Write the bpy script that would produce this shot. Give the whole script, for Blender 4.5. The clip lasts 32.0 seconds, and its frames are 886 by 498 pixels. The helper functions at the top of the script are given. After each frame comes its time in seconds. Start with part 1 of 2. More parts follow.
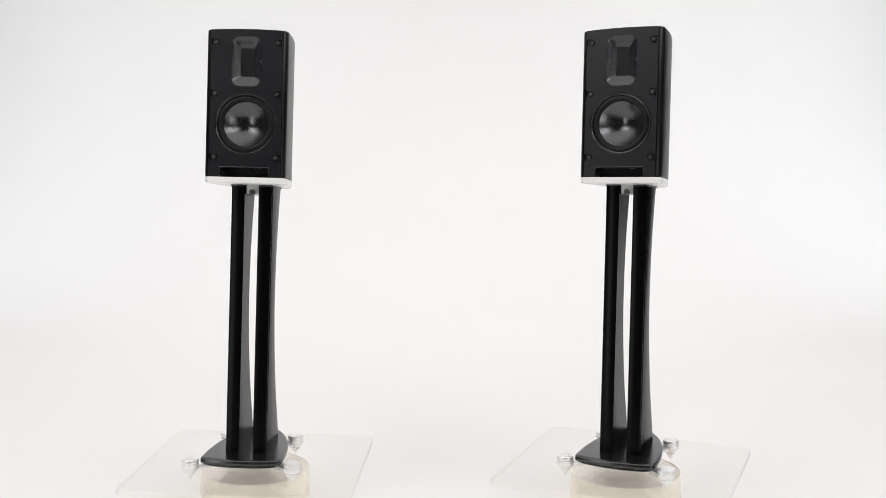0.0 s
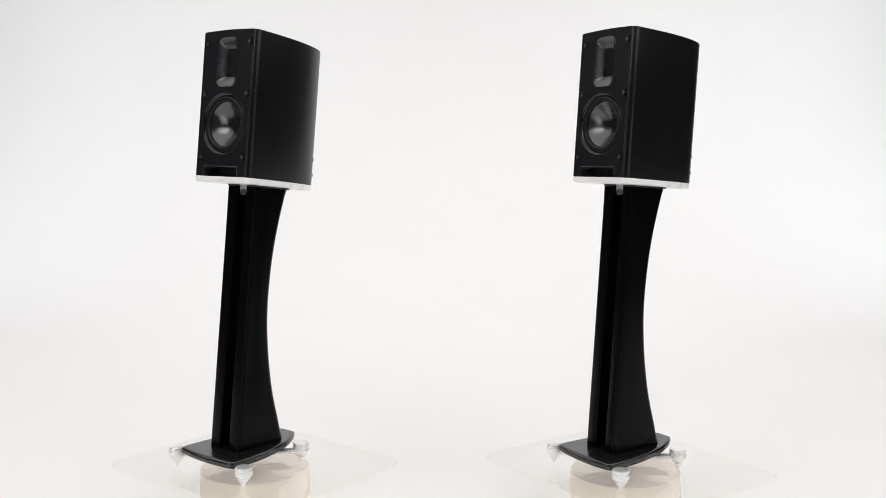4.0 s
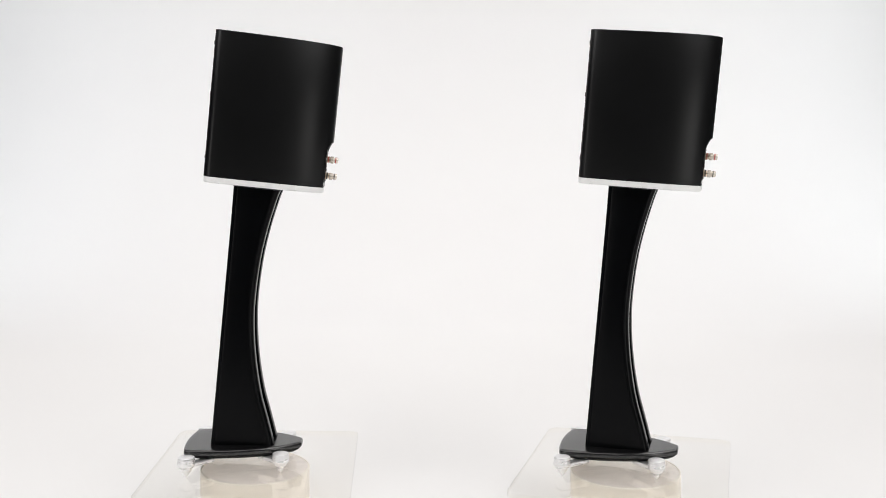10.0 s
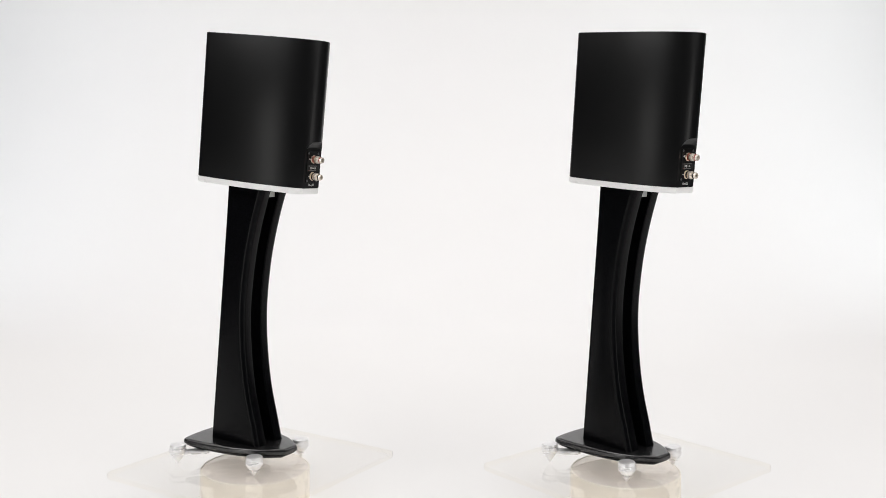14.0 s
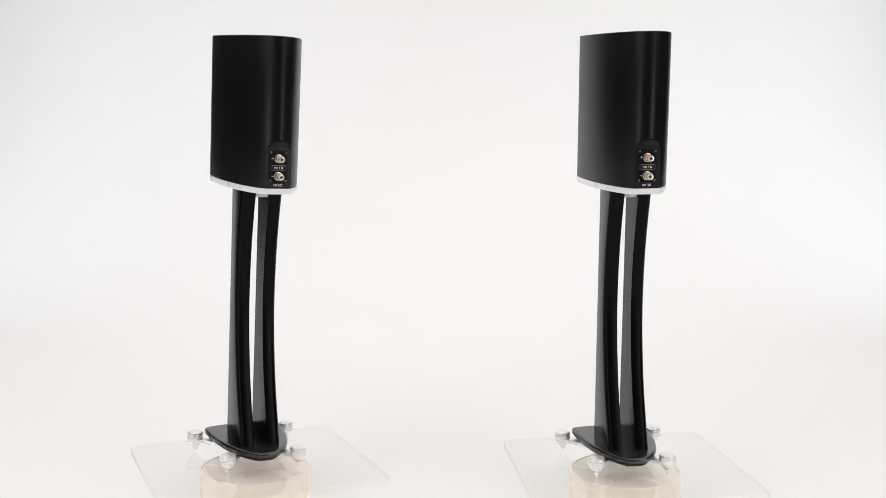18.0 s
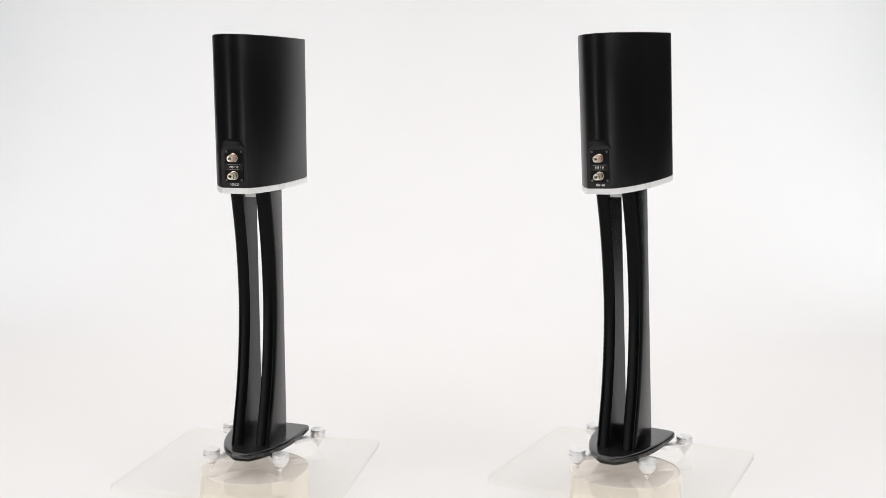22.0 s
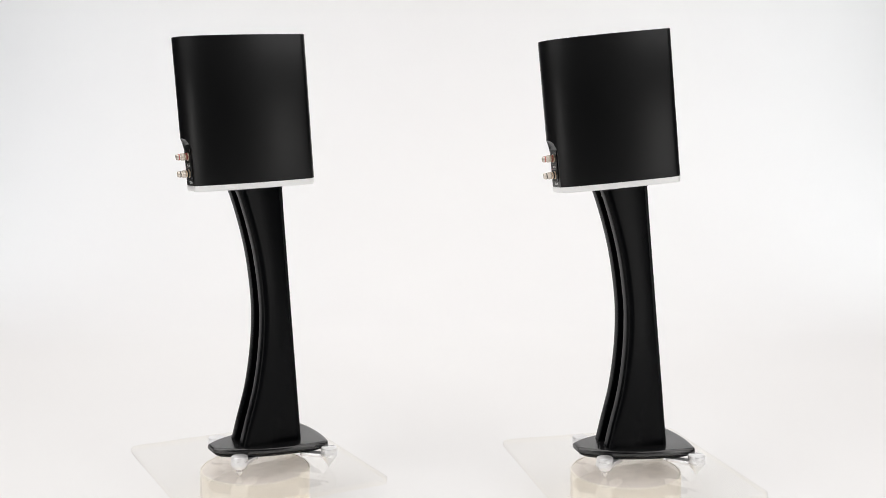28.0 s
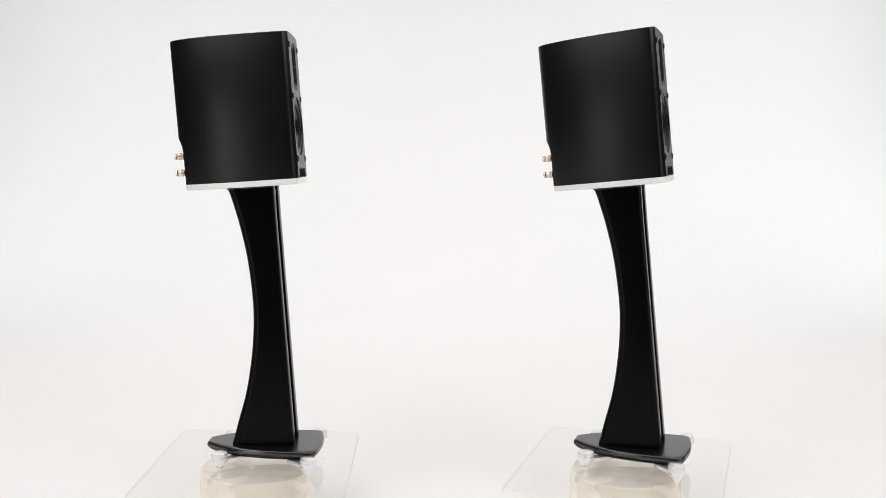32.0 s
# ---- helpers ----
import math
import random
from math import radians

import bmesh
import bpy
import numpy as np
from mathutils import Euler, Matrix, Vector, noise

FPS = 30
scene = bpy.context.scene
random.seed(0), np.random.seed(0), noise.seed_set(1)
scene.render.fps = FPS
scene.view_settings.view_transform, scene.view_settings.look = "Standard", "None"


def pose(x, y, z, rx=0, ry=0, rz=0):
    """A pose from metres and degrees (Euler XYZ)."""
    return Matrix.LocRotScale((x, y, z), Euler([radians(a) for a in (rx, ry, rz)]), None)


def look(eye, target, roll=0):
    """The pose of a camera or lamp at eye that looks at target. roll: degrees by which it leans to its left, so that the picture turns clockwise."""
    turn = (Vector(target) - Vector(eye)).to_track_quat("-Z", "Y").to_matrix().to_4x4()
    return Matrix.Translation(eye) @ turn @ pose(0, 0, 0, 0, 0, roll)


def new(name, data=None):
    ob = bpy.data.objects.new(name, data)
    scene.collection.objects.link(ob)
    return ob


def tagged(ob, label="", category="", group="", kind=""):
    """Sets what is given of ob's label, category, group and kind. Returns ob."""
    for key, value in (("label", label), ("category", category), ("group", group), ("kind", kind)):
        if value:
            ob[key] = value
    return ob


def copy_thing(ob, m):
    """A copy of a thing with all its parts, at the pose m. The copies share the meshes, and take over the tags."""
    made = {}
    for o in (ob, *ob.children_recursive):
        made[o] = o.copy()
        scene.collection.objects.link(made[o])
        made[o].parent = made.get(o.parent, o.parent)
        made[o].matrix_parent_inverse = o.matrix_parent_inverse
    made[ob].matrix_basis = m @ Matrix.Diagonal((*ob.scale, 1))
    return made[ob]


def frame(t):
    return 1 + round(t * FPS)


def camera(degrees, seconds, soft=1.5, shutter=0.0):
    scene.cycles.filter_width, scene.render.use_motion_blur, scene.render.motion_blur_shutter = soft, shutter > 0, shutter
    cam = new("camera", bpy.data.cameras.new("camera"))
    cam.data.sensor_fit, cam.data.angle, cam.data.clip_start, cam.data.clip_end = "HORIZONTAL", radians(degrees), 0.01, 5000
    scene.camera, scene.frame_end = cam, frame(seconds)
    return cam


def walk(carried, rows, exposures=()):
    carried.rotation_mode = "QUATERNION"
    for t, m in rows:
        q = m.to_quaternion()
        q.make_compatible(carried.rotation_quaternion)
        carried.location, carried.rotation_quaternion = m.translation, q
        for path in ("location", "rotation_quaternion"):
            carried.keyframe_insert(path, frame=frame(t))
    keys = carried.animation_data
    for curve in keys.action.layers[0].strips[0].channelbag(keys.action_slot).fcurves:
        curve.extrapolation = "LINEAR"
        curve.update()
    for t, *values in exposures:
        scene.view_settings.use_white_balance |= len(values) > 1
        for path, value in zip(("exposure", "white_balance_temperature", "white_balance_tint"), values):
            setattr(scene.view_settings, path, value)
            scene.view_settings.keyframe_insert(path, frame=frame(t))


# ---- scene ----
cam = camera(50.482, 32.0, soft=0.45)
EYE = (0.0, -2.5, 0.7771)
VIEW = pose(*EYE, 90 - 5.659, 0, 0) @ pose(0, 0, 0, 0, 0, -0.075)
walk(cam, [(0.0, VIEW), (32.0, VIEW)], exposures=[(0.0, 0.0), (32.0, 0.0)])

# ---- light ----
world = bpy.data.worlds.new("world")
scene.world = world
world.use_nodes = True
world.node_tree.nodes["Background"].inputs["Color"].default_value = (0.9, 0.95, 1.0, 1)
world.node_tree.nodes["Background"].inputs["Strength"].default_value = 0.05


def softbox(name, eye, target, width, height, watts, colour):
    data = bpy.data.lights.new(name, "AREA")
    data.shape, data.size, data.size_y = "RECTANGLE", width, height
    data.energy, data.color = watts, colour
    ob = new(name, data)
    ob.matrix_world = look(eye, target)
    return ob


softbox("overhead_softbox", (0.0, 0.25, 3.0), (0.0, 0.3, 0.0), 8.6, 5.7, 200, (1.0, 0.966, 0.949))
softbox("backdrop_softbox", (0.0, 2.6, 2.97), (0.0, 4.3, 0.7), 7.2, 1.0, 55, (1.0, 0.965, 0.95))
softbox("side_softbox", (-3.2, 2.5, 1.75), (-2.5, 4.5, 1.5), 0.8, 2.3, 10.5, (0.84, 0.93, 1.0))
softbox("side_softbox", (3.2, 2.5, 1.75), (2.5, 4.5, 1.5), 0.8, 2.3, 14, (0.88, 0.96, 1.0))
softbox("key_softbox", (-2.3, -2.4, 2.85), (-0.2, 0.0, 0.3), 2.2, 1.5, 41, (0.985, 0.98, 0.975))
softbox("key_softbox", (2.3, -2.4, 2.85), (0.2, 0.0, 0.3), 2.2, 1.5, 41, (0.985, 0.98, 0.975))
softbox("low_softbox", (-2.0, -2.4, 0.30), (-0.4, 0.0, 0.5), 0.7, 1.6, 10, (1.0, 0.98, 0.95))
softbox("low_softbox", (2.0, -2.4, 0.30), (0.4, 0.0, 0.5), 0.7, 1.6, 10, (1.0, 0.98, 0.95))


# ---- materials ----
def material(name):
    m = bpy.data.materials.new(name)
    m.use_nodes = True
    nt = m.node_tree
    return m, nt, nt.nodes["Principled BSDF"]


def surface(name, colour, rough, metal=0.0, grain=400.0, bump=0.05, vary=0.08, rough_vary=0.06, coarse=9.0, specular=0.5, stretch=(1, 1, 1)):
    """A surface with fine grain, broad variation of tone and roughness, and slight relief."""
    m, nt, p = material(name)
    n = nt.nodes
    tc = n.new("ShaderNodeTexCoord")
    mp = n.new("ShaderNodeMapping")
    mp.inputs["Scale"].default_value = stretch
    nt.links.new(tc.outputs["Object"], mp.inputs["Vector"])
    fine, broad = n.new("ShaderNodeTexNoise"), n.new("ShaderNodeTexNoise")
    fine.inputs["Scale"].default_value, broad.inputs["Scale"].default_value = grain, coarse
    fine.inputs["Detail"].default_value, broad.inputs["Detail"].default_value = 3.0, 4.0
    for node in (fine, broad):
        nt.links.new(mp.outputs["Vector"], node.inputs["Vector"])
    mix = n.new("ShaderNodeMath")
    mix.operation = "MULTIPLY_ADD"
    mix.inputs[1].default_value, mix.inputs[2].default_value = 0.35, 0.0
    nt.links.new(fine.outputs["Fac"], mix.inputs[0])
    add = n.new("ShaderNodeMath")
    add.operation = "MULTIPLY_ADD"
    add.inputs[1].default_value = 0.65
    nt.links.new(broad.outputs["Fac"], add.inputs[0])
    nt.links.new(mix.outputs[0], add.inputs[2])
    ramp = n.new("ShaderNodeMapRange")
    ramp.inputs["From Min"].default_value, ramp.inputs["From Max"].default_value = 0.25, 0.75
    ramp.inputs["To Min"].default_value, ramp.inputs["To Max"].default_value = 1 - vary, 1 + vary
    nt.links.new(add.outputs[0], ramp.inputs["Value"])
    tone = n.new("ShaderNodeVectorMath")
    tone.operation = "SCALE"
    tone.inputs[0].default_value = colour
    nt.links.new(ramp.outputs["Result"], tone.inputs["Scale"])
    nt.links.new(tone.outputs["Vector"], p.inputs["Base Color"])
    rr = n.new("ShaderNodeMapRange")
    rr.inputs["From Min"].default_value, rr.inputs["From Max"].default_value = 0.3, 0.7
    rr.inputs["To Min"].default_value, rr.inputs["To Max"].default_value = rough - rough_vary, rough + rough_vary
    nt.links.new(broad.outputs["Fac"], rr.inputs["Value"])
    nt.links.new(rr.outputs["Result"], p.inputs["Roughness"])
    p.inputs["Metallic"].default_value = metal
    p.inputs["Specular IOR Level"].default_value = specular
    if bump:
        b = n.new("ShaderNodeBump")
        b.inputs["Strength"].default_value, b.inputs["Distance"].default_value = bump, 0.0004
        nt.links.new(fine.outputs["Fac"], b.inputs["Height"])
        nt.links.new(b.outputs["Normal"], p.inputs["Normal"])
    return m


def weave(name, colour, rough, pitch, metal=0.6):
    """Woven fibre: two bands of relief and tone crossing on the slant."""
    m, nt, p = material(name)
    n = nt.nodes
    tc, turn = n.new("ShaderNodeTexCoord"), n.new("ShaderNodeMapping")
    turn.inputs["Rotation"].default_value = (0, radians(45), 0)
    nt.links.new(tc.outputs["Object"], turn.inputs["Vector"])
    waves = []
    for axis in ("X", "Z"):
        w = n.new("ShaderNodeTexWave")
        w.bands_direction = axis
        w.inputs["Scale"].default_value = pitch
        w.inputs["Distortion"].default_value = 0.2
        nt.links.new(turn.outputs["Vector"], w.inputs["Vector"])
        waves.append(w)
    mul = n.new("ShaderNodeMath")
    mul.operation = "MULTIPLY"
    for i, w in enumerate(waves):
        nt.links.new(w.outputs["Fac"], mul.inputs[i])
    ramp = n.new("ShaderNodeMapRange")
    ramp.inputs["To Min"].default_value, ramp.inputs["To Max"].default_value = 0.6, 1.35
    nt.links.new(mul.outputs[0], ramp.inputs["Value"])
    tone = n.new("ShaderNodeVectorMath")
    tone.operation = "SCALE"
    tone.inputs[0].default_value = colour
    nt.links.new(ramp.outputs["Result"], tone.inputs["Scale"])
    nt.links.new(tone.outputs["Vector"], p.inputs["Base Color"])
    b = n.new("ShaderNodeBump")
    b.inputs["Strength"].default_value, b.inputs["Distance"].default_value = 0.10, 0.0004
    nt.links.new(mul.outputs[0], b.inputs["Height"])
    nt.links.new(b.outputs["Normal"], p.inputs["Normal"])
    p.inputs["Roughness"].default_value, p.inputs["Metallic"].default_value = rough, metal
    return m


def milky(m, share):
    """Lets a share of the light through a plastic, scattered."""
    nt = m.node_tree
    p, mix, through_light = nt.nodes["Principled BSDF"], nt.nodes.new("ShaderNodeMixShader"), nt.nodes.new("ShaderNodeBsdfTranslucent")
    for link in p.inputs["Base Color"].links:
        nt.links.new(link.from_socket, through_light.inputs["Color"])
    mix.inputs["Fac"].default_value = share
    nt.links.new(p.outputs[0], mix.inputs[1])
    nt.links.new(through_light.outputs[0], mix.inputs[2])
    nt.links.new(mix.outputs[0], nt.nodes["Material Output"].inputs["Surface"])


def clear(name, colour, rough, ior=1.49):
    """Clear sheet: tinted see-through body, gloss by Fresnel, faint smears in the gloss."""
    m, nt, p = material(name)
    n = nt.nodes
    n.remove(p)
    glass, gloss, mix, fr = n.new("ShaderNodeBsdfTransparent"), n.new("ShaderNodeBsdfGlossy"), n.new("ShaderNodeMixShader"), n.new("ShaderNodeLayerWeight")
    tc, no, rr = n.new("ShaderNodeTexCoord"), n.new("ShaderNodeTexNoise"), n.new("ShaderNodeMapRange")
    no.inputs["Scale"].default_value, no.inputs["Detail"].default_value = 14.0, 5.0
    rr.inputs["From Min"].default_value, rr.inputs["From Max"].default_value = 0.45, 0.75
    rr.inputs["To Min"].default_value, rr.inputs["To Max"].default_value = rough, rough + 0.06
    glass.inputs["Color"].default_value = (*colour, 1)
    power, gain = n.new("ShaderNodeMath"), n.new("ShaderNodeMath")
    power.operation, gain.operation = "POWER", "MULTIPLY_ADD"
    f0 = ((ior - 1) / (ior + 1)) ** 2
    power.inputs[1].default_value, gain.inputs[1].default_value, gain.inputs[2].default_value = 5.0, 1 - f0, f0
    fr.inputs["Blend"].default_value = 0.5
    nt.links.new(fr.outputs["Facing"], power.inputs[0])
    nt.links.new(power.outputs[0], gain.inputs[0])
    nt.links.new(tc.outputs["Object"], no.inputs["Vector"])
    nt.links.new(no.outputs["Fac"], rr.inputs["Value"])
    nt.links.new(rr.outputs["Result"], gloss.inputs["Roughness"])
    nt.links.new(gain.outputs[0], mix.inputs["Fac"])
    nt.links.new(glass.outputs[0], mix.inputs[1])
    nt.links.new(gloss.outputs[0], mix.inputs[2])
    nt.links.new(mix.outputs[0] if ior > 1 else glass.outputs[0], n["Material Output"].inputs["Surface"])
    return m


SATIN = surface("satin_black_lacquer", (0.0036, 0.0037, 0.0041), 0.33, grain=1400, bump=0.01, vary=0.12, rough_vary=0.012, specular=0.29)
BAFFLE = surface("matt_black_moulding", (0.0078, 0.0083, 0.0108), 0.34, grain=1800, bump=0.03, vary=0.12, rough_vary=0.03, specular=0.36)
STAND = surface("black_powder_coat", (0.0022, 0.0024, 0.0029), 0.23, grain=1600, bump=0.01, vary=0.12, rough_vary=0.02, specular=0.085)
BASE = surface("black_satin_base", (0.0070, 0.0070, 0.0076), 0.22, grain=1600, bump=0.02, vary=0.15, rough_vary=0.03, specular=0.85)
PANEL = surface("matt_black_panel", (0.0045, 0.0045, 0.005), 0.5, grain=1400, bump=0.05, vary=0.12, specular=0.16)
RUBBER = surface("black_rubber", (0.006, 0.006, 0.0065), 0.42, grain=900, bump=0.05, specular=0.25)
DARK = surface("dark_recess", (0.006, 0.006, 0.006), 0.7, grain=600, bump=0.0)
SILVER = surface("white_silver_paint", (0.95, 0.95, 0.945), 0.3, grain=900, bump=0.03, vary=0.03)
ALU = surface("turned_aluminium", (0.92, 0.92, 0.925), 0.30, metal=0.72, grain=700, bump=0.01, vary=0.05, stretch=(1, 1, 8))
STEEL = surface("dark_steel_screw", (0.12, 0.12, 0.125), 0.40, metal=0.6, grain=900)
GOLD = surface("gold_plate", (0.88, 0.72, 0.55), 0.30, metal=0.7, grain=500, bump=0.02)
CHROME = surface("nickel_plate", (0.93, 0.85, 0.75), 0.25, metal=0.55, grain=500, bump=0.02)
RED = surface("red_ring", (0.35, 0.05, 0.04), 0.4)
PRINT = surface("white_print", (0.88, 0.88, 0.88), 0.6, bump=0.0)
MARK = surface("pale_grey_relief", (0.80, 0.80, 0.80), 0.5, bump=0.0)
GLOSS = surface("gloss_black_ring", (0.012, 0.012, 0.013), 0.22, grain=900, bump=0.01, specular=0.6)
GREYPRINT = surface("grey_print", (0.20, 0.19, 0.19), 0.6, bump=0.0)
HORN = surface("satin_grey_black_horn", (0.018, 0.018, 0.023), 0.27, grain=1800, bump=0.02, vary=0.1, rough_vary=0.03, specular=0.8)
CONE = weave("woven_cone", (0.125, 0.125, 0.131), 0.20, 230.0, metal=0.9)
MESH = weave("woven_ribbon_screen", (0.008, 0.008, 0.008), 0.45, 200.0, metal=0.3)
ACRYLIC = clear("clear_acrylic", (0.999, 0.993, 0.978), 0.015)
UNDERSIDE = clear("clear_acrylic_underside", (0.999, 0.998, 0.995), 0.02, ior=1.0)
EDGE = clear("tinted_acrylic_edge", (0.996, 0.986, 0.962), 0.1)
SATINGREY = surface("satin_grey_metal", (0.58, 0.59, 0.57), 0.4, metal=0.5, grain=900, bump=0.04)
CAPGREY = surface("dark_grey_metal", (0.030, 0.030, 0.032), 0.42, metal=0.3, grain=900, bump=0.04)
WIRE = surface("black_wire", (0.012, 0.012, 0.013), 0.5, metal=0.2, grain=900)
SMOKE = surface("worn_grey_beige_plastic", (0.96, 0.92, 0.90), 0.07, grain=60, bump=0.02, vary=0.16, coarse=26, specular=1.0)
CREAM = surface("cream_plastic", (0.96, 0.92, 0.84), 0.4, grain=120, bump=0.05, vary=0.08, coarse=14)
SHELL = surface("cream_plastic_shell", (0.99, 0.94, 0.85), 0.28, grain=160, bump=0.03, vary=0.05, coarse=18)
WHITE = surface("white_backdrop_paper", (0.86, 0.86, 0.86), 0.85, grain=220, bump=0.02, vary=0.012, coarse=1.2, specular=0.03)
for mat, share in ((SMOKE, 0.45), (SHELL, 0.4)):
    milky(mat, share)
ROOM = surface("dark_studio_wall", (0.03, 0.03, 0.032), 0.8, grain=60, bump=0.05)


# ---- mesh helpers ----
def part(name, bm, mat, parent, label=""):
    """Links a bmesh as one mesh object under a thing or a part."""
    me = bpy.data.meshes.new(name)
    bm.to_mesh(me)
    bm.free()
    me.materials.append(mat)
    ob = new(name, me)
    ob.parent = parent
    if label:
        tagged(ob, label)
    return ob


def smooth(bm, angle=35):
    bm.normal_update()
    for f in bm.faces:
        f.smooth = len(f.verts) <= 8
    for e in bm.edges:
        if len(e.link_faces) == 2 and e.calc_face_angle(0) > radians(angle):
            e.smooth = False
    return bm


def prism(outline, place, lo, hi, bevel=0.0, segments=2, angle=35):
    """A closed outline of (a, b) pairs extruded from lo to hi; place(a, b, c) gives the point."""
    bm = bmesh.new()
    low = [bm.verts.new(place(a, b, lo)) for a, b in outline]
    top = [bm.verts.new(place(a, b, hi)) for a, b in outline]
    n = len(outline)
    bm.faces.new(low[::-1]), bm.faces.new(top)
    for i in range(n):
        bm.faces.new((low[i], low[(i + 1) % n], top[(i + 1) % n], top[i]))
    bmesh.ops.recalc_face_normals(bm, faces=bm.faces)
    if bevel:
        rim = [e for e in bm.edges if (e.verts[0] in low and e.verts[1] in low) or (e.verts[0] in top and e.verts[1] in top)]
        bmesh.ops.bevel(bm, geom=rim, offset=bevel, segments=segments, profile=0.5, affect="EDGES", clamp_overlap=True)
    return smooth(bm, angle)


def loft(sections, cap=True, angle=35):
    """Rings of equal count joined in order."""
    bm = bmesh.new()
    rings = [[bm.verts.new(p) for p in s] for s in sections]
    n = len(rings[0])
    for a, b in zip(rings, rings[1:]):
        for i in range(n):
            bm.faces.new((a[i], a[(i + 1) % n], b[(i + 1) % n], b[i]))
    if cap:
        bm.faces.new(rings[0][::-1]), bm.faces.new(rings[-1])
    bmesh.ops.recalc_face_normals(bm, faces=bm.faces)
    return smooth(bm, angle)


def lathe(profile, m=Matrix(), steps=40, angle=35):
    """A profile of (radius, height) pairs turned about z, then moved by m."""
    bm = bmesh.new()
    rings = []
    for r, h in profile:
        if r < 1e-6:
            rings.append([bm.verts.new((0, 0, h))])
        else:
            rings.append([bm.verts.new((r * math.cos(2 * math.pi * i / steps), r * math.sin(2 * math.pi * i / steps), h)) for i in range(steps)])
    for a, b in zip(rings, rings[1:]):
        for i in range(steps):
            j = (i + 1) % steps
            if len(a) == 1 and len(b) == 1:
                continue
            if len(a) == 1:
                bm.faces.new((a[0], b[j], b[i]))
            elif len(b) == 1:
                bm.faces.new((a[i], a[j], b[0]))
            else:
                bm.faces.new((a[i], a[j], b[j], b[i]))
    bmesh.ops.recalc_face_normals(bm, faces=bm.faces)
    bmesh.ops.transform(bm, matrix=m, verts=bm.verts)
    return smooth(bm, angle)


def rounded(x0, x1, y0, y1, r, steps=5):
    """A rounded rectangle, anticlockwise."""
    out = []
    for cx, cy, a0 in ((x1 - r, y1 - r, 0), (x0 + r, y1 - r, 90), (x0 + r, y0 + r, 180), (x1 - r, y0 + r, 270)):
        for i in range(steps + 1):
            a = radians(a0 + 90 * i / steps)
            out.append((cx + r * math.cos(a), cy + r * math.sin(a)))
    return out


def carve(bm, cutters):
    """The bmesh with the cutters (bmeshes) taken away from it."""
    def mesh_object(b):
        me = bpy.data.meshes.new("carving")
        b.to_mesh(me)
        b.free()
        return new("carving", me)
    body = mesh_object(bm)
    tools = [mesh_object(c) for c in cutters]
    for tool in tools:
        mod = body.modifiers.new("cut", "BOOLEAN")
        mod.operation, mod.solver, mod.object = "DIFFERENCE", "EXACT", tool
    dg = bpy.context.evaluated_depsgraph_get()
    dg.update()
    out = bmesh.new()
    out.from_mesh(bpy.data.meshes.new_from_object(body.evaluated_get(dg)))
    for ob in (body, *tools):
        bpy.data.objects.remove(ob)
    return smooth(out, 32)


def writing(text, size, m, thick=0.0002):
    """Raised print as a bmesh, centred, in the plane of m's x and y."""
    cu = bpy.data.curves.new("print", "FONT")
    cu.body, cu.size, cu.extrude, cu.align_x, cu.align_y = text, size, thick, "CENTER", "CENTER"
    ob = new("print", cu)
    dg = bpy.context.evaluated_depsgraph_get()
    dg.update()
    bm = bmesh.new()
    bm.from_mesh(bpy.data.meshes.new_from_object(ob.evaluated_get(dg)))
    bpy.data.objects.remove(ob)
    bmesh.ops.transform(bm, matrix=m, verts=bm.verts)
    return bm


def box(x0, x1, y0, y1, z0, z1, bevel=0.0):
    return prism([(x0, y0), (x1, y0), (x1, y1), (x0, y1)], lambda a, b, c: (a, b, c), z0, z1, bevel)


# ---- the studio ----
def sweep():
    """White sheet: table level, cove and upright background, with thickness."""
    # Front apron out of view, carried forward to bounce light up at the drums.
    line = [(-1.9, -0.9), (-1.9, -0.118)]
    line += [(-1.9 + 0.006 * i, -0.118 + 0.0015 * i) for i in range(1, 3)]
    top, back, r = -0.115, 4.5, 2.2
    for i in range(19):
        a = radians(90 * i / 18)
        line.append((back - r + r * math.sin(a), top + r - r * math.cos(a)))
    line.append((back, 3.05))
    outer = [(y + 0.02, z - 0.02) for y, z in reversed(line)]
    outer[-1] = (-1.88, -0.9)
    return prism(line + outer, lambda a, b, c: (c, a, b), -3.45, 3.45)


def setting():
    ob = part("backdrop", sweep(), WHITE, None)
    tagged(ob, "seamless white paper sweep, brightly lit", "backdrop", kind="structure")
    ob = part("floor", box(-6.1, 6.1, -4.6, 4.8, -1.0, -0.9), ROOM, None)
    tagged(ob, "dark grey studio floor", "floor", kind="structure")
    ob = part("ceiling", box(-6.1, 6.1, -4.6, 4.8, 3.1, 3.2), ROOM, None)
    tagged(ob, "dark grey studio ceiling", "ceiling", kind="structure")
    for name, b in (("wall_west", (-6.1, -6.0, -4.5, 4.7)), ("wall_east", (6.0, 6.1, -4.5, 4.7)),
                    ("wall_south", (-6.1, 6.1, -4.6, -4.5)), ("wall_north", (-6.1, 6.1, 4.7, 4.8))):
        ob = part(name, box(*b, -0.9, 3.1), ROOM, None)
        tagged(ob, "plain dark grey studio wall", "wall", kind="structure")


setting()

# ---- the turntable: acrylic plate on a cream drum ----

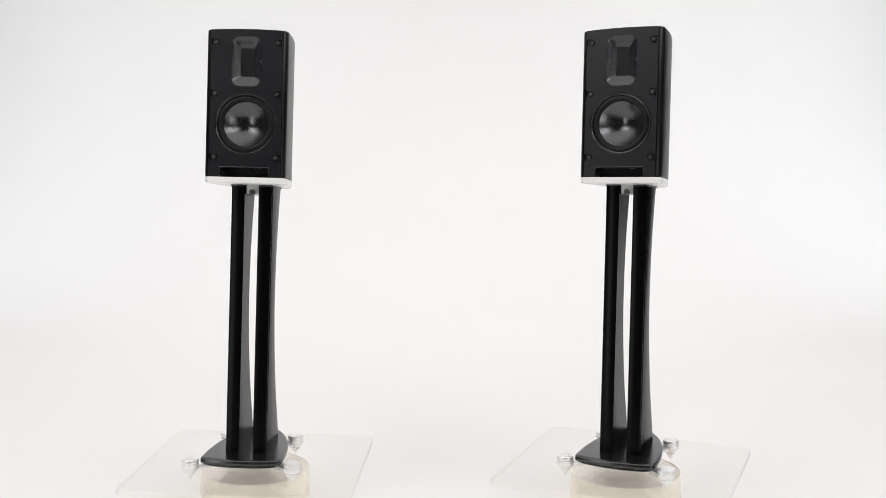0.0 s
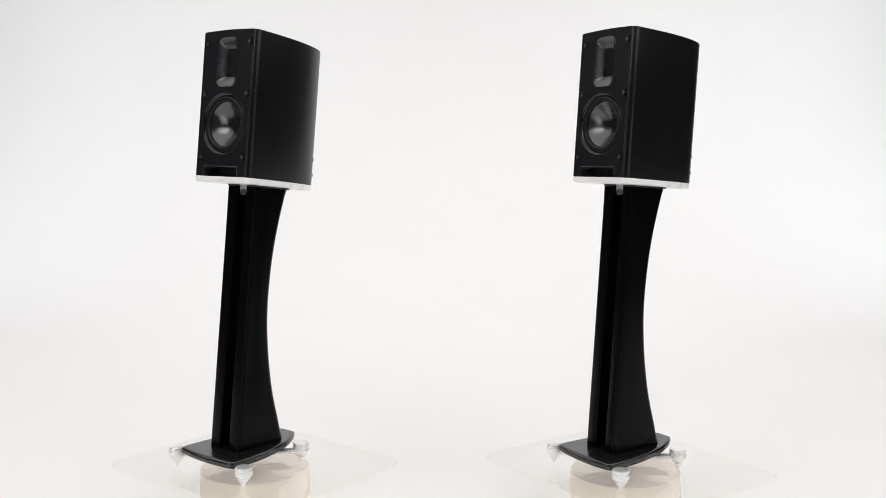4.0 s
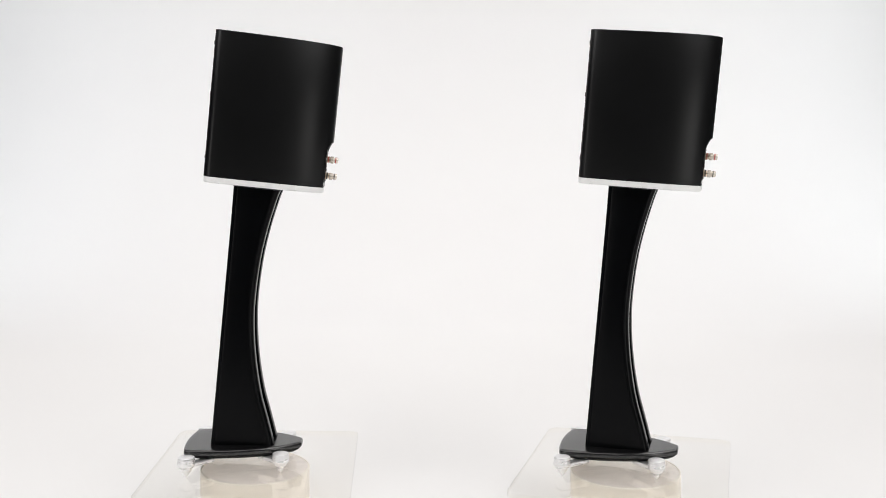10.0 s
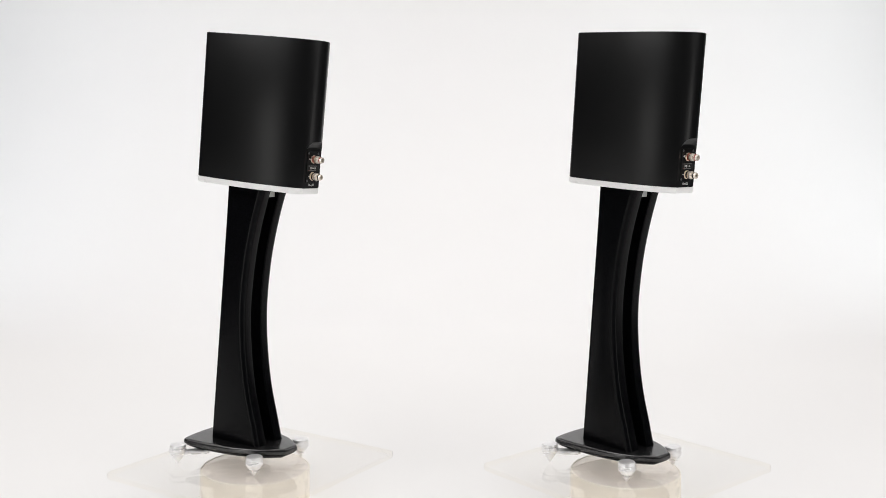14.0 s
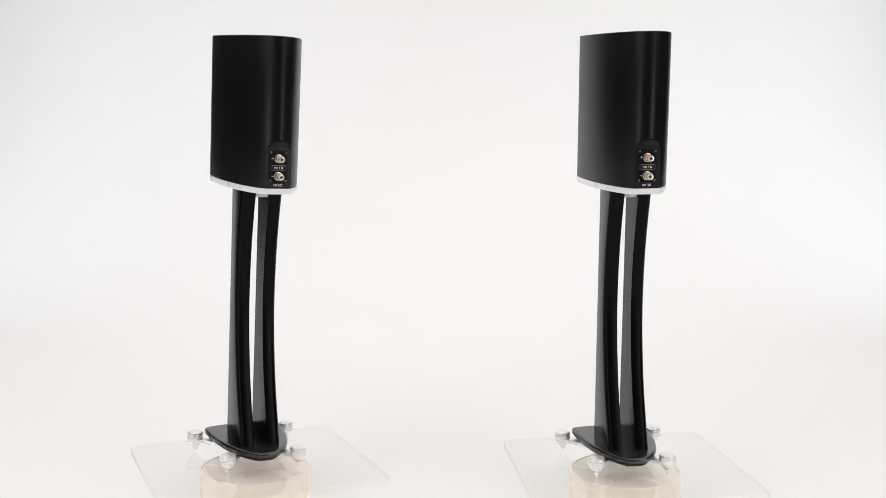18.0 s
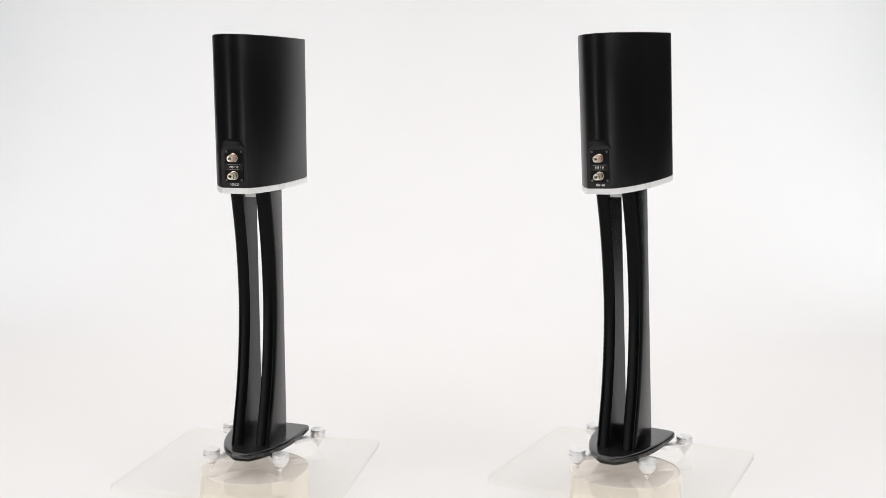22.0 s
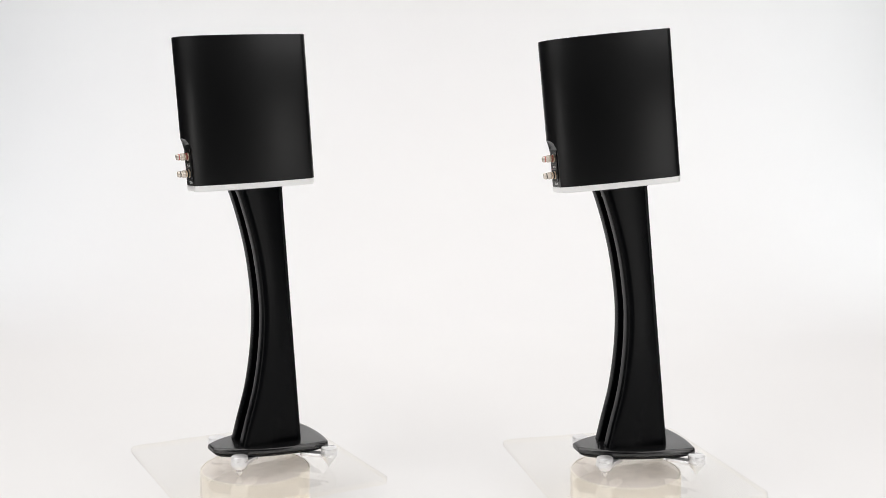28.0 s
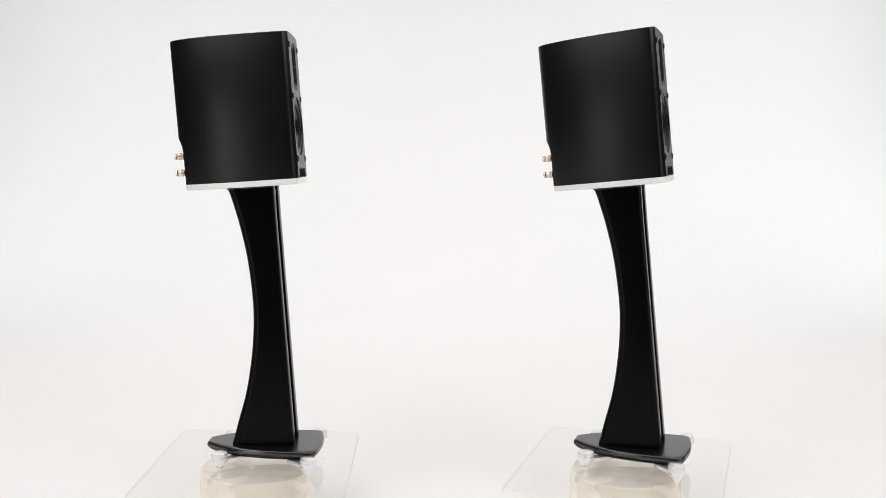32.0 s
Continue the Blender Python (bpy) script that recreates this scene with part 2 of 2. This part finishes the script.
def turntable():
    top = new("turntable")
    tagged(top, "clear square acrylic plate turning on a cream drum", "turntable", "display turntables")
    outline = rounded(-0.276, 0.276, -0.247, 0.253, 0.028)
    plate = part("plate", prism(outline, lambda a, b, z: (a, b, z), -0.0166, -0.0036, 0.0012), ACRYLIC, top, "clear acrylic plate")
    plate.visible_shadow = False
    plate.data.materials.append(UNDERSIDE)
    plate.data.materials.append(EDGE)
    for f in plate.data.polygons:
        f.material_index = 1 if f.normal.z < -0.5 else 2 if f.normal.z < 0.3 else 0
    drum = part("drum", lathe([(0.132, -0.1148), (0.1367, -0.1140), (0.1382, -0.1115), (0.1382, -0.0215), (0.1374, -0.0195)], steps=96), SHELL, top, "milky cream turntable drum")
    drum.visible_shadow = False
    part("rim", lathe([(0.1338, -0.0200), (0.1338, -0.0176), (0.1354, -0.0168), (0.1374, -0.0174), (0.1382, -0.0196), (0.1338, -0.0200)], steps=96), CREAM, drum, "cream rim ring")
    part("drum_top", lathe([(0.1339, -0.0190), (0.06, -0.0190), (0.0, -0.0190)], steps=96), SMOKE, drum, "scuffed grey-beige top disc").visible_shadow = False
    return top


# ---- the stand ----
COLUMN_BACK = ((0.0499, 0.0528), (0.0567, 0.0504), (0.1079, 0.0376), (0.1806, 0.0186), (0.2529, 0.0068), (0.3249, 0.0005), (0.3963, 0.0000), (0.4673, 0.0066), (0.5380, 0.0178), (0.6084, 0.0348), (0.6782, 0.0563), (0.6945, 0.0626), (0.7146, 0.0705))


def column_back(z):
    """Back edge of a column at a height, through the knots with a smooth curve."""
    k = COLUMN_BACK
    for i in range(len(k) - 1):
        if z <= k[i + 1][0]:
            break
    z0, z1, y0, y1 = k[i][0], k[i + 1][0], k[i][1], k[i + 1][1]
    def slope(j):
        a, b = max(j - 1, 0), min(j + 1, len(k) - 1)
        return (k[b][1] - k[a][1]) / (k[b][0] - k[a][0])
    t, h = (z - z0) / (z1 - z0), z1 - z0
    return (2 * t**3 - 3 * t**2 + 1) * y0 + (t**3 - 2 * t**2 + t) * h * slope(i) + (3 * t**2 - 2 * t**3) * y1 + (t**3 - t**2) * h * slope(i + 1)


def column(side):
    """An upright blade: straight raked front, bowed back, stepped long edges."""
    cx, half = side * 0.0340, 0.0169
    sections = []
    for i in range(41):
        t = i / 40
        zc = 0.0535 + t * (0.6950 - 0.0535)
        f = -0.1053 + (zc - 0.0537) * 0.0877
        b = column_back(zc)
        prof = [(-half + 0.006, 0.0), (half - 0.006, 0.0), (half - 0.0030, 0.0012), (half - 0.0016, 0.0035), (half - 0.0016, 0.0085),
                (half - 0.0005, 0.0095), (half, 0.0115)]
        prof[0] = (-half + 0.0040, 0.0)
        ring = [(cx + x, f + y) for x, y in prof]
        back = [(half, -0.017), (half - 0.0004, -0.0128), (half - 0.0016, -0.0088), (half - 0.0038, -0.0050), (half - 0.0070, -0.0018), (half - 0.0108, -0.0003), (half - 0.0135, 0.0)]
        ring += [(cx + x, b + y) for x, y in back]
        # crisp edges along the gap between the two columns
        inner = [(-half + 0.0040, b), (-half + 0.0012, b - 0.0006), (-half, b - 0.0024), (-half, f + 0.0024), (-half + 0.0012, f + 0.0006)]
        ring += [(cx + x, y) for x, y in inner]
        # the head follows the raked underside of the loudspeaker
        zs = [zc - (y + 0.02) * 0.0867 * max(0.0, t - 0.9) * 10 for x, y in ring]
        sections.append([((cx + (x - cx) * side), y, z + 0.006 * max(0.0, t - 0.9) * 10) for (x, y), z in zip(ring, zs)])
    return loft(sections, angle=30)


def base_outline(inset=0.0):
    """Broad bowed front, sides curving in to a short flat back."""
    def bez(p, q, r, n):
        return [tuple((1 - t) ** 2 * p[k] + 2 * t * (1 - t) * q[k] + t * t * r[k] for k in (0, 1)) for t in (i / n for i in range(n + 1))]
    right = bez((0.0, -0.1725), (0.045, -0.1720), (0.084, -0.1640), 5)
    right += bez((0.084, -0.1640), (0.098, -0.1610), (0.0985, -0.1440), 5)[1:]
    right += bez((0.0985, -0.1440), (0.099, 0.0400), (0.0235, 0.1150), 16)[1:]
    right += bez((0.0235, 0.1150), (0.0222, 0.1184), (0.0190, 0.1184), 3)[1:]
    pts = right + [(-x, y) for x, y in reversed(right) if x > 1e-6]
    if inset:
        pts = [(x * (1 - inset / 0.095), -0.02 + (y + 0.02) * (1 - inset / 0.13)) for x, y in pts]
    return pts


def stand():
    top = new("loudspeaker_stand")
    tagged(top, "black loudspeaker stand with twin bowed columns and aluminium spiked feet", "stand", "loudspeaker stands")
    def slab(levels):
        return loft([[(x, y, z) for x, y in base_outline(i)] for i, z in levels], angle=24)
    plate = part("base_plate", slab(((0.004, 0.0405), (0.0012, 0.0409), (0.0, 0.0428), (0.0, 0.0484), (0.0008, 0.0512), (0.0024, 0.0530), (0.0050, 0.0539), (0.0080, 0.0542))), BASE, top)
    part("underside", slab(((0.0200, 0.0290), (0.0190, 0.0286), (0.0075, 0.0352), (0.0052, 0.0372), (0.0048, 0.0392), (0.0060, 0.0404))), PANEL, plate, "matt black chamfered underside")
    for s in (-1, 1):
        upright = part("column", column(s), STAND, top)
        f, b = -0.1053 + 0.6475 * 0.0877, column_back(0.6975)
        part("cap_plate", prism(rounded(s * 0.0340 - 0.0174, s * 0.0340 + 0.0174, f - 0.0010, b + 0.0008, 0.0040), lambda x, y, z: (x, y, z - (y + 0.02) * 0.0867), 0.7012, 0.7052, 0.0005),
             CAPGREY, upright, "dark grey metal cap plate")
    block = part("top_bracket", prism(rounded(-0.0164, 0.0164, -0.040, 0.046, 0.003), lambda a, b, z: (a, b, z - (b + 0.02) * 0.0867), 0.683, 0.7052, 0.0012),
                 SATINGREY, top, "satin grey metal bracket")
    part("bolt", lathe([(0.0, 0.0), (0.006, 0.0), (0.0075, 0.0015), (0.0075, 0.0075), (0.0062, 0.009), (0.004, 0.0092), (0.0035, 0.006), (0.0, 0.006)],
                       pose(0, -0.0385, 0.689, 90), 20), STEEL, block, "dark steel bolt")
    for sx, fx, fy in ((-1, 0.1231, -0.1492), (1, 0.1231, -0.1492), (-1, 0.0889, 0.0741), (1, 0.0889, 0.0741)):
        x = sx * fx
        inward = Vector((-x, -0.03 - fy, 0)).normalized()
        ang = math.degrees(math.atan2(inward.y, inward.x))
        arm = prism(rounded(-0.010, 0.078, -0.0115, 0.0115, 0.0105), lambda a, b, z: (a, b, z), 0.0205, 0.0300, 0.0012)
        bmesh.ops.transform(arm, matrix=pose(x, fy, 0, 0, 0, ang), verts=arm.verts)
        part("arm", arm, ALU, top, "aluminium outrigger arm")
        foot = part("foot", lathe([(0.0, -0.0036), (0.0009, -0.0030), (0.0192, 0.0245), (0.0206, 0.0262), (0.0209, 0.0282), (0.0209, 0.0335), (0.0200, 0.0340), (0.0200, 0.0349),
                                   (0.0207, 0.0353), (0.0207, 0.0378), (0.0194, 0.0382), (0.0, 0.0382)], pose(x, fy, 0), 48), ALU, top, "turned aluminium spike foot")
        part("cap", lathe([(0.0, 0.0383), (0.0190, 0.0383), (0.0190, 0.0392), (0.0200, 0.0396), (0.0202, 0.0452), (0.0196, 0.0466), (0.0184, 0.0472), (0.0, 0.0474)], pose(x, fy, 0), 48),
             ALU, foot, "flat aluminium cap")
    return top


# ---- the loudspeaker (x across, y depth from the baffle, z up along its raked front) ----
HIGH, DEEP, HALF, ROUND = 0.3482, 0.2975, 0.0968, 0.0165


def cabinet_outline(n=30, inset=0.0, stop=None):
    """Flat front with rounded corners, sides bowing in to the back; cut off flat at stop."""
    right = [(0.0, 0.0), (HALF - ROUND, 0.0)]
    right += [(HALF - ROUND + ROUND * math.sin(radians(a)), ROUND - ROUND * math.cos(radians(a))) for a in (15, 30, 45, 60, 75, 90)]
    power = 2.01
    for i in range(1, n + 1):
        a = math.pi / 2 * i / n
        x, y = HALF * math.cos(a) ** (2 / power), ROUND + (DEEP - ROUND) * math.sin(a) ** (2 / power)
        if stop and y > stop:
            s = (stop - ROUND) / (DEEP - ROUND)
            right.append((HALF * (1 - s**power) ** (1 / power), stop))
            right.append((0.0, stop))
            break
        right.append((x if i < n else 0.0, y))
    pts = right + [(-x, y) for x, y in reversed(right) if x > 1e-6]
    if inset:
        pts = [(x * (1 - inset / HALF), 0.13 + (y - 0.13) * (1 - inset / 0.14)) for x, y in pts]
    return pts


def up(a, b, c):
    return (a, b, c)


def rising(a, b, c):
    """As up(), with the head of the cabinet slightly crowned."""
    return (a, b, c + (0.0032 * (1 - (a / HALF) ** 2) - 0.002 * (b / DEEP) ** 2) * c / HIGH)


def front(a, b, c):
    """Outline in x and z, extruded along the depth."""
    return (a, c, b)


WOOFER = (0.0, 0.1261)
SCREWS = [(s * 0.0734, w) for s in (-1, 1) for w in (0.0469, 0.1973, 0.3190)]


def loudspeaker():
    top = new("loudspeaker")
    tagged(top, "satin black two-way loudspeaker with woven cone, on a black stand", "loudspeaker", "loudspeakers")
    # body, with the pocket for the baffle and the arched recess at the back
    arch = [(y, rounded(-0.0312 - w, 0.0312 + w, -0.02, z, 0.020)) for y, w, z in ((0.2825, 0.0, 0.0985), (0.2850, 0.0002, 0.1030), (0.2885, 0.0005, 0.1078), (0.2925, 0.0009, 0.1112), (0.2980, 0.0016, 0.1142), (0.34, 0.002, 0.118))]
    body = part("cabinet", carve(prism(cabinet_outline(), rising, 0.0, HIGH, 0.0025, 3, 25),
                                 [prism([(-0.0868, -0.05), (0.0868, -0.05), (0.0868, 0.5), (-0.0868, 0.5)], front, -0.02, 0.05),
                                  loft([[(x, y, z) for x, z in ring] for y, ring in arch])]), SATIN, top)
    # baffle
    cuts = []
    ring = [(WOOFER[0] + 0.0738 * math.cos(2 * math.pi * i / 72), WOOFER[1] + 0.0738 * math.sin(2 * math.pi * i / 72)) for i in range(72)]
    cuts.append(prism(ring, front, -0.02, 0.08))
    outer, inner = rounded(-0.0356, 0.0356, 0.2150, 0.3332, 0.0195, 8), rounded(-0.0160, 0.0160, 0.2405, 0.3075, 0.0015, 8)
    cuts.append(prism(outer, front, -0.02, 0.06))
    cuts.append(prism(rounded(-0.0600, 0.0600, -0.03, 0.0252, 0.003), front, -0.02, 0.06))
    for x, w in SCREWS:
        s = 1 if x > 0 else -1
        hole = [(x + 0.0082 * math.cos(radians(a)) * s, w + 0.0082 * math.sin(radians(a))) for a in range(90, 271, 15)]
        hole += [(x + s * 0.0115, w - 0.0082), (x + s * 0.0115, w + 0.0082)]
        cuts.append(prism(hole, front, -0.02, 0.0045))
    head = [(x, HIGH + 0.0027 - 0.0032 * (x / HALF) ** 2) for x in (0.0859, 0.065, 0.044, 0.022, 0.0, -0.022, -0.044, -0.065, -0.0859)]
    panel = prism([(-0.0859, 0.0008), (0.0859, 0.0008)] + head, front, 0.0, 0.026, 0.0008)
    moulding = carve(panel, cuts)
    for f in moulding.faces:
        f.smooth = abs(f.normal.y) < 0.999
    baffle = part("baffle", moulding, BAFFLE, top, "matt black moulded front panel")
    for x, w in SCREWS:
        screw = part("screw", lathe([(0.0, 0.0), (0.0060, 0.0), (0.0064, 0.0004), (0.0064, 0.0064), (0.0059, 0.0070), (0.0052, 0.0070), (0.0048, 0.0054), (0.0, 0.0052)], pose(x, 0.0047, w, 90), 24),
                     DARK, baffle, "dark round grille socket with a star of ridges")
        for k in range(4):
            bm = box(-0.0047, 0.0047, -0.0005, 0.0005, 0.0050, 0.0064, 0.0002)
            bmesh.ops.transform(bm, matrix=pose(x, 0.0047, w, 90) @ pose(0, 0, 0, 0, 0, 45 * k + 20), verts=bm.verts)
            part("ridge", bm, STEEL, screw)
    # ribbon tweeter: flat mitred walls running in from a rounded mouth to a small upright screen
    tweeter = part("tweeter", prism(rounded(-0.0175, 0.0175, 0.2385, 0.3095, 0.003), front, 0.0150, 0.0200), MESH, top, "recessed ribbon tweeter behind a fine screen")
    mid = 0.2741
    lip = [[(a * 0.9985, 0.0003, mid + (b - mid) * 0.9985) for a, b in outer]]
    for k, y in ((0.0, 0.0006), (0.03, 0.0012), (0.08, 0.0024), (0.5, 0.0074), (0.94, 0.0126), (1.0, 0.0138)):
        lip.append([(a * 0.992 * (1 - k) + c * k, y, (mid + (b - mid) * 0.992) * (1 - k) + d * k) for (a, b), (c, d) in zip(outer, inner)])
    lip.append([(a, 0.0149, b) for a, b in inner])
    lip += [[(a, 0.0190, b) for a, y, b in lip[0]], [(a, 0.0005, b) for a, y, b in lip[0]]]
    part("horn", loft(lip, cap=False, angle=24), HORN, tweeter, "satin grey-black flared horn")
    for i in range(18):
        z = 0.2420 + i * 0.00373
        part("bar", box(-0.0159, 0.0159, 0.0139, 0.0146, z, z + 0.0009), WIRE, tweeter)
    for i in range(8):
        x = -0.0138 + i * 0.00395
        part("rib", box(x - 0.0005, x + 0.0005, 0.0134, 0.0140, 0.2406, 0.3074), WIRE, tweeter)
    # woofer: bright bevel at the rim, sunk ring, broad half-roll surround, deep straight-sided cone
    at = pose(WOOFER[0], 0, WOOFER[1], 90)
    woofer = part("woofer", lathe([(0.0600, -0.034), (0.0736, -0.034), (0.0736, 0.0002), (0.0732, 0.0004), (0.0718, -0.0014), (0.0716, -0.0040), (0.0700, -0.0052),
                                   (0.0668, -0.0056), (0.0655, -0.0066), (0.0600, -0.0070), (0.0600, -0.034)], at, 96, 28), GLOSS, top, "gloss black bass driver ring")
    roll = [(0.0672, -0.0078)] + [(0.0603 + 0.0066 * math.cos(radians(a)), -0.0066 + 0.0044 * math.sin(radians(a))) for a in range(0, 181, 15)] + [(0.0528, -0.0098)]
    part("surround", lathe(roll, at, 96, 60), RUBBER, woofer, "black rubber surround")
    cone = [(0.0545, -0.0078)] + [(r, -0.0086 - 0.0256 * (1 - (r / 0.0535) ** 1.9)) for r in (0.0530, 0.0485, 0.044, 0.039, 0.034, 0.029, 0.024, 0.019, 0.014, 0.009, 0.005, 0.002)] + [(0.0, -0.0340)]
    part("cone", lathe(cone, at, 96, 60), CONE, woofer, "glossy woven fibre cone")
    # port
    port = part("port", carve(prism(rounded(-0.0598, 0.0598, 0.0010, 0.0250, 0.003), front, -0.0004, 0.048, 0.0010), [prism(rounded(-0.0572, 0.0572, -0.02, 0.0226, 0.0050), front, -0.01, 0.045)]),
                HORN, top, "black slot port")
    part("port_floor", box(-0.057, 0.057, 0.044, 0.0475, 0.0012, 0.0222), DARK, port)
    # plinth
    plinth = part("plinth", loft([[(x, y, z) for x, y in cabinet_outline(stop=0.2830, inset=i)] for i, z in
                                  ((0.005, -0.0142), (0.0022, -0.0138), (0.0006, -0.0122), (0.0, -0.0098), (0.0, -0.0006), (0.0004, -0.0002))], angle=24),
                  SILVER, top, "white lacquered plinth with a raised mark")
    for i in range(9):
        part("raised_mark", box(-0.0195 + i * 0.0044, -0.0163 + i * 0.0044, -0.0004, 0.0006, -0.0094, -0.0066), MARK, plinth)
    # terminal panel
    panel = part("terminal_panel", prism(rounded(-0.0222, 0.0222, 0.0140, 0.0895, 0.002), front, 0.2810, 0.2842, 0.0006), PANEL, top, "black terminal panel")
    for x in (-0.018, 0.018):
        for w in (0.0185, 0.0845):
            part("screw", lathe([(0.0, 0.0), (0.0028, 0.0), (0.0024, 0.0010), (0.0, 0.0014)], pose(x, 0.2842, w, -90), 16), STEEL, panel)
    plate = part("name_plate", box(-0.0205, 0.0205, 0.2842, 0.2848, 0.0412, 0.0560, 0.0001), DARK, panel)
    flat = lambda x, w: Matrix(((-1, 0, 0, x), (0, 0, 1, 0.2849), (0, 1, 0, w), (0, 0, 0, 1)))
    part("print", writing("MB 1 B", 0.0070, flat(0, 0.0486)), PRINT, plate)
    for w, half in ((0.0536, 0.0150), (0.0428, 0.0125)):
        part("print", box(-half, half, 0.2848, 0.2850, w, w + 0.0013), GREYPRINT, plate)
    part("print", box(0.0142, 0.0158, 0.2848, 0.2850, 0.0426, 0.0442), RED, plate)
    back = lambda x, w: Matrix(((-1, 0, 0, x), (0, 0, 1, 0.2843), (0, 1, 0, w), (0, 0, 0, 1)))
    part("print", writing("105120", 0.0074, Matrix(((-1, 0, 0, 0), (0, 0, 1, 0.2826), (0, 1, 0, 0.0078), (0, 0, 0, 1)))), PRINT, panel)
    part("print", writing("+", 0.011, back(0.0135, 0.0708)), PRINT, panel)
    part("print", box(0.0105, 0.0160, 0.2842, 0.2844, 0.0288, 0.0299), PRINT, panel)
    for w, mat in ((0.0703, RED), (0.0294, DARK)):
        m = pose(0.0, 0.2842, w, -90)
        post = part("binding_post", lathe([(0.0, 0.0), (0.0098, 0.0), (0.0100, 0.0014), (0.0082, 0.0024), (0.0058, 0.0028), (0.0058, 0.0110), (0.0, 0.0110)], m, 32),
                    GOLD, panel, "gold-plated binding post")
        knob = []
        for i in range(64):
            a = 2 * math.pi * i / 64
            r = 0.0083 + (0.0005 if i % 4 < 2 else -0.0004)
            knob.append((r * math.cos(a), r * math.sin(a)))
        bm = prism(knob, up, 0.0095, 0.0175, 0.0006)
        bmesh.ops.transform(bm, matrix=m, verts=bm.verts)
        part("knob", bm, CHROME, post, "knurled nickel knob")
        part("sleeve", lathe([(0.0, 0.0176), (0.0060, 0.0176), (0.0060, 0.0190), (0.0074, 0.0196), (0.0074, 0.0262), (0.0064, 0.0284), (0.0038, 0.0288), (0.0034, 0.0205), (0.0, 0.0205)], m, 32),
             CHROME, post, "bright metal end sleeve")
        part("ring", lathe([(0.0060, 0.0034), (0.0086, 0.0034), (0.0086, 0.0056), (0.0060, 0.0056), (0.0060, 0.0034)], m, 28), mat, post)
        part("washer", lathe([(0.0058, 0.0066), (0.0080, 0.0066), (0.0080, 0.0084), (0.0058, 0.0084), (0.0058, 0.0066)], m, 28), GOLD, post)
        part("end_ring", lathe([(0.0072, 0.0212), (0.0077, 0.0214), (0.0077, 0.0236), (0.0072, 0.0238)], m, 32), mat, post)
        part("core", lathe([(0.0, 0.0207), (0.0024, 0.0207), (0.0021, 0.0220), (0.0, 0.0222)], m, 16), DARK, post)
    return top


first_table, first_stand, first_speaker = turntable(), stand(), loudspeaker()
second_table, second_stand, second_speaker = (copy_thing(ob, Matrix()) for ob in (first_table, first_stand, first_speaker))

# ---- turning: degrees at every second ----
TURN_A = [-2.26, -10.8, -19.38, -27.95, -36.47, -44.93, -53.35, -61.76, -70.15, -78.54, -86.95, -95.35, -103.74, -112.09, -120.43, -128.73, -137.05, -145.4, -153.8, -162.25, -170.78, -179.38, -188.02, -196.66, -205.27, -213.8, -222.22, -230.5, -238.6, -246.49, -254.15, -261.58, -268.77]
TURN_B = [-25.01, -32.96, -41.08, -49.31, -57.6, -65.92, -74.24, -82.55, -90.86, -99.19, -107.57, -115.94, -124.29, -132.6, -140.93, -149.32, -157.73, -166.17, -174.61, -183.07, -191.5, -199.9, -208.29, -216.69, -225.13, -233.6, -242.06, -250.47, -258.75, -266.85, -274.69, -282.21, -289.33]
AXIS_A = pose(-0.4824, -0.1502, 0.0, -0.08, 1.39, 0)
AXIS_B = pose(0.4622, -0.1783, 0.0005, 0.24, -0.76, 0)
SET_A = pose(-0.0004, 0.0, 0.0)
SET_B = pose(0.0079, 0.0117, 0.0)
ON_STAND = pose(0.0, -0.1156, 0.7275, -4.956)
SLIP_A = pose(-0.0034, 0, 0, 0, 0, 0.48)
SLIP_B = pose(-0.0012, 0, 0, 0, 0, -0.16)


def motions():
    for axis, place, slip, turn, things in ((AXIS_A, SET_A, SLIP_A, TURN_A, (first_table, first_stand, first_speaker)),
                                      (AXIS_B, SET_B, SLIP_B, TURN_B, (second_table, second_stand, second_speaker))):
        table, legs, speaker = things
        spin = [(float(t), axis @ pose(0, 0, 0, 0, 0, a)) for t, a in enumerate(turn)]
        walk(table, spin)
        walk(legs, [(t, m @ place) for t, m in spin])
        walk(speaker, [(t, m @ place @ slip @ ON_STAND) for t, m in spin])


motions()
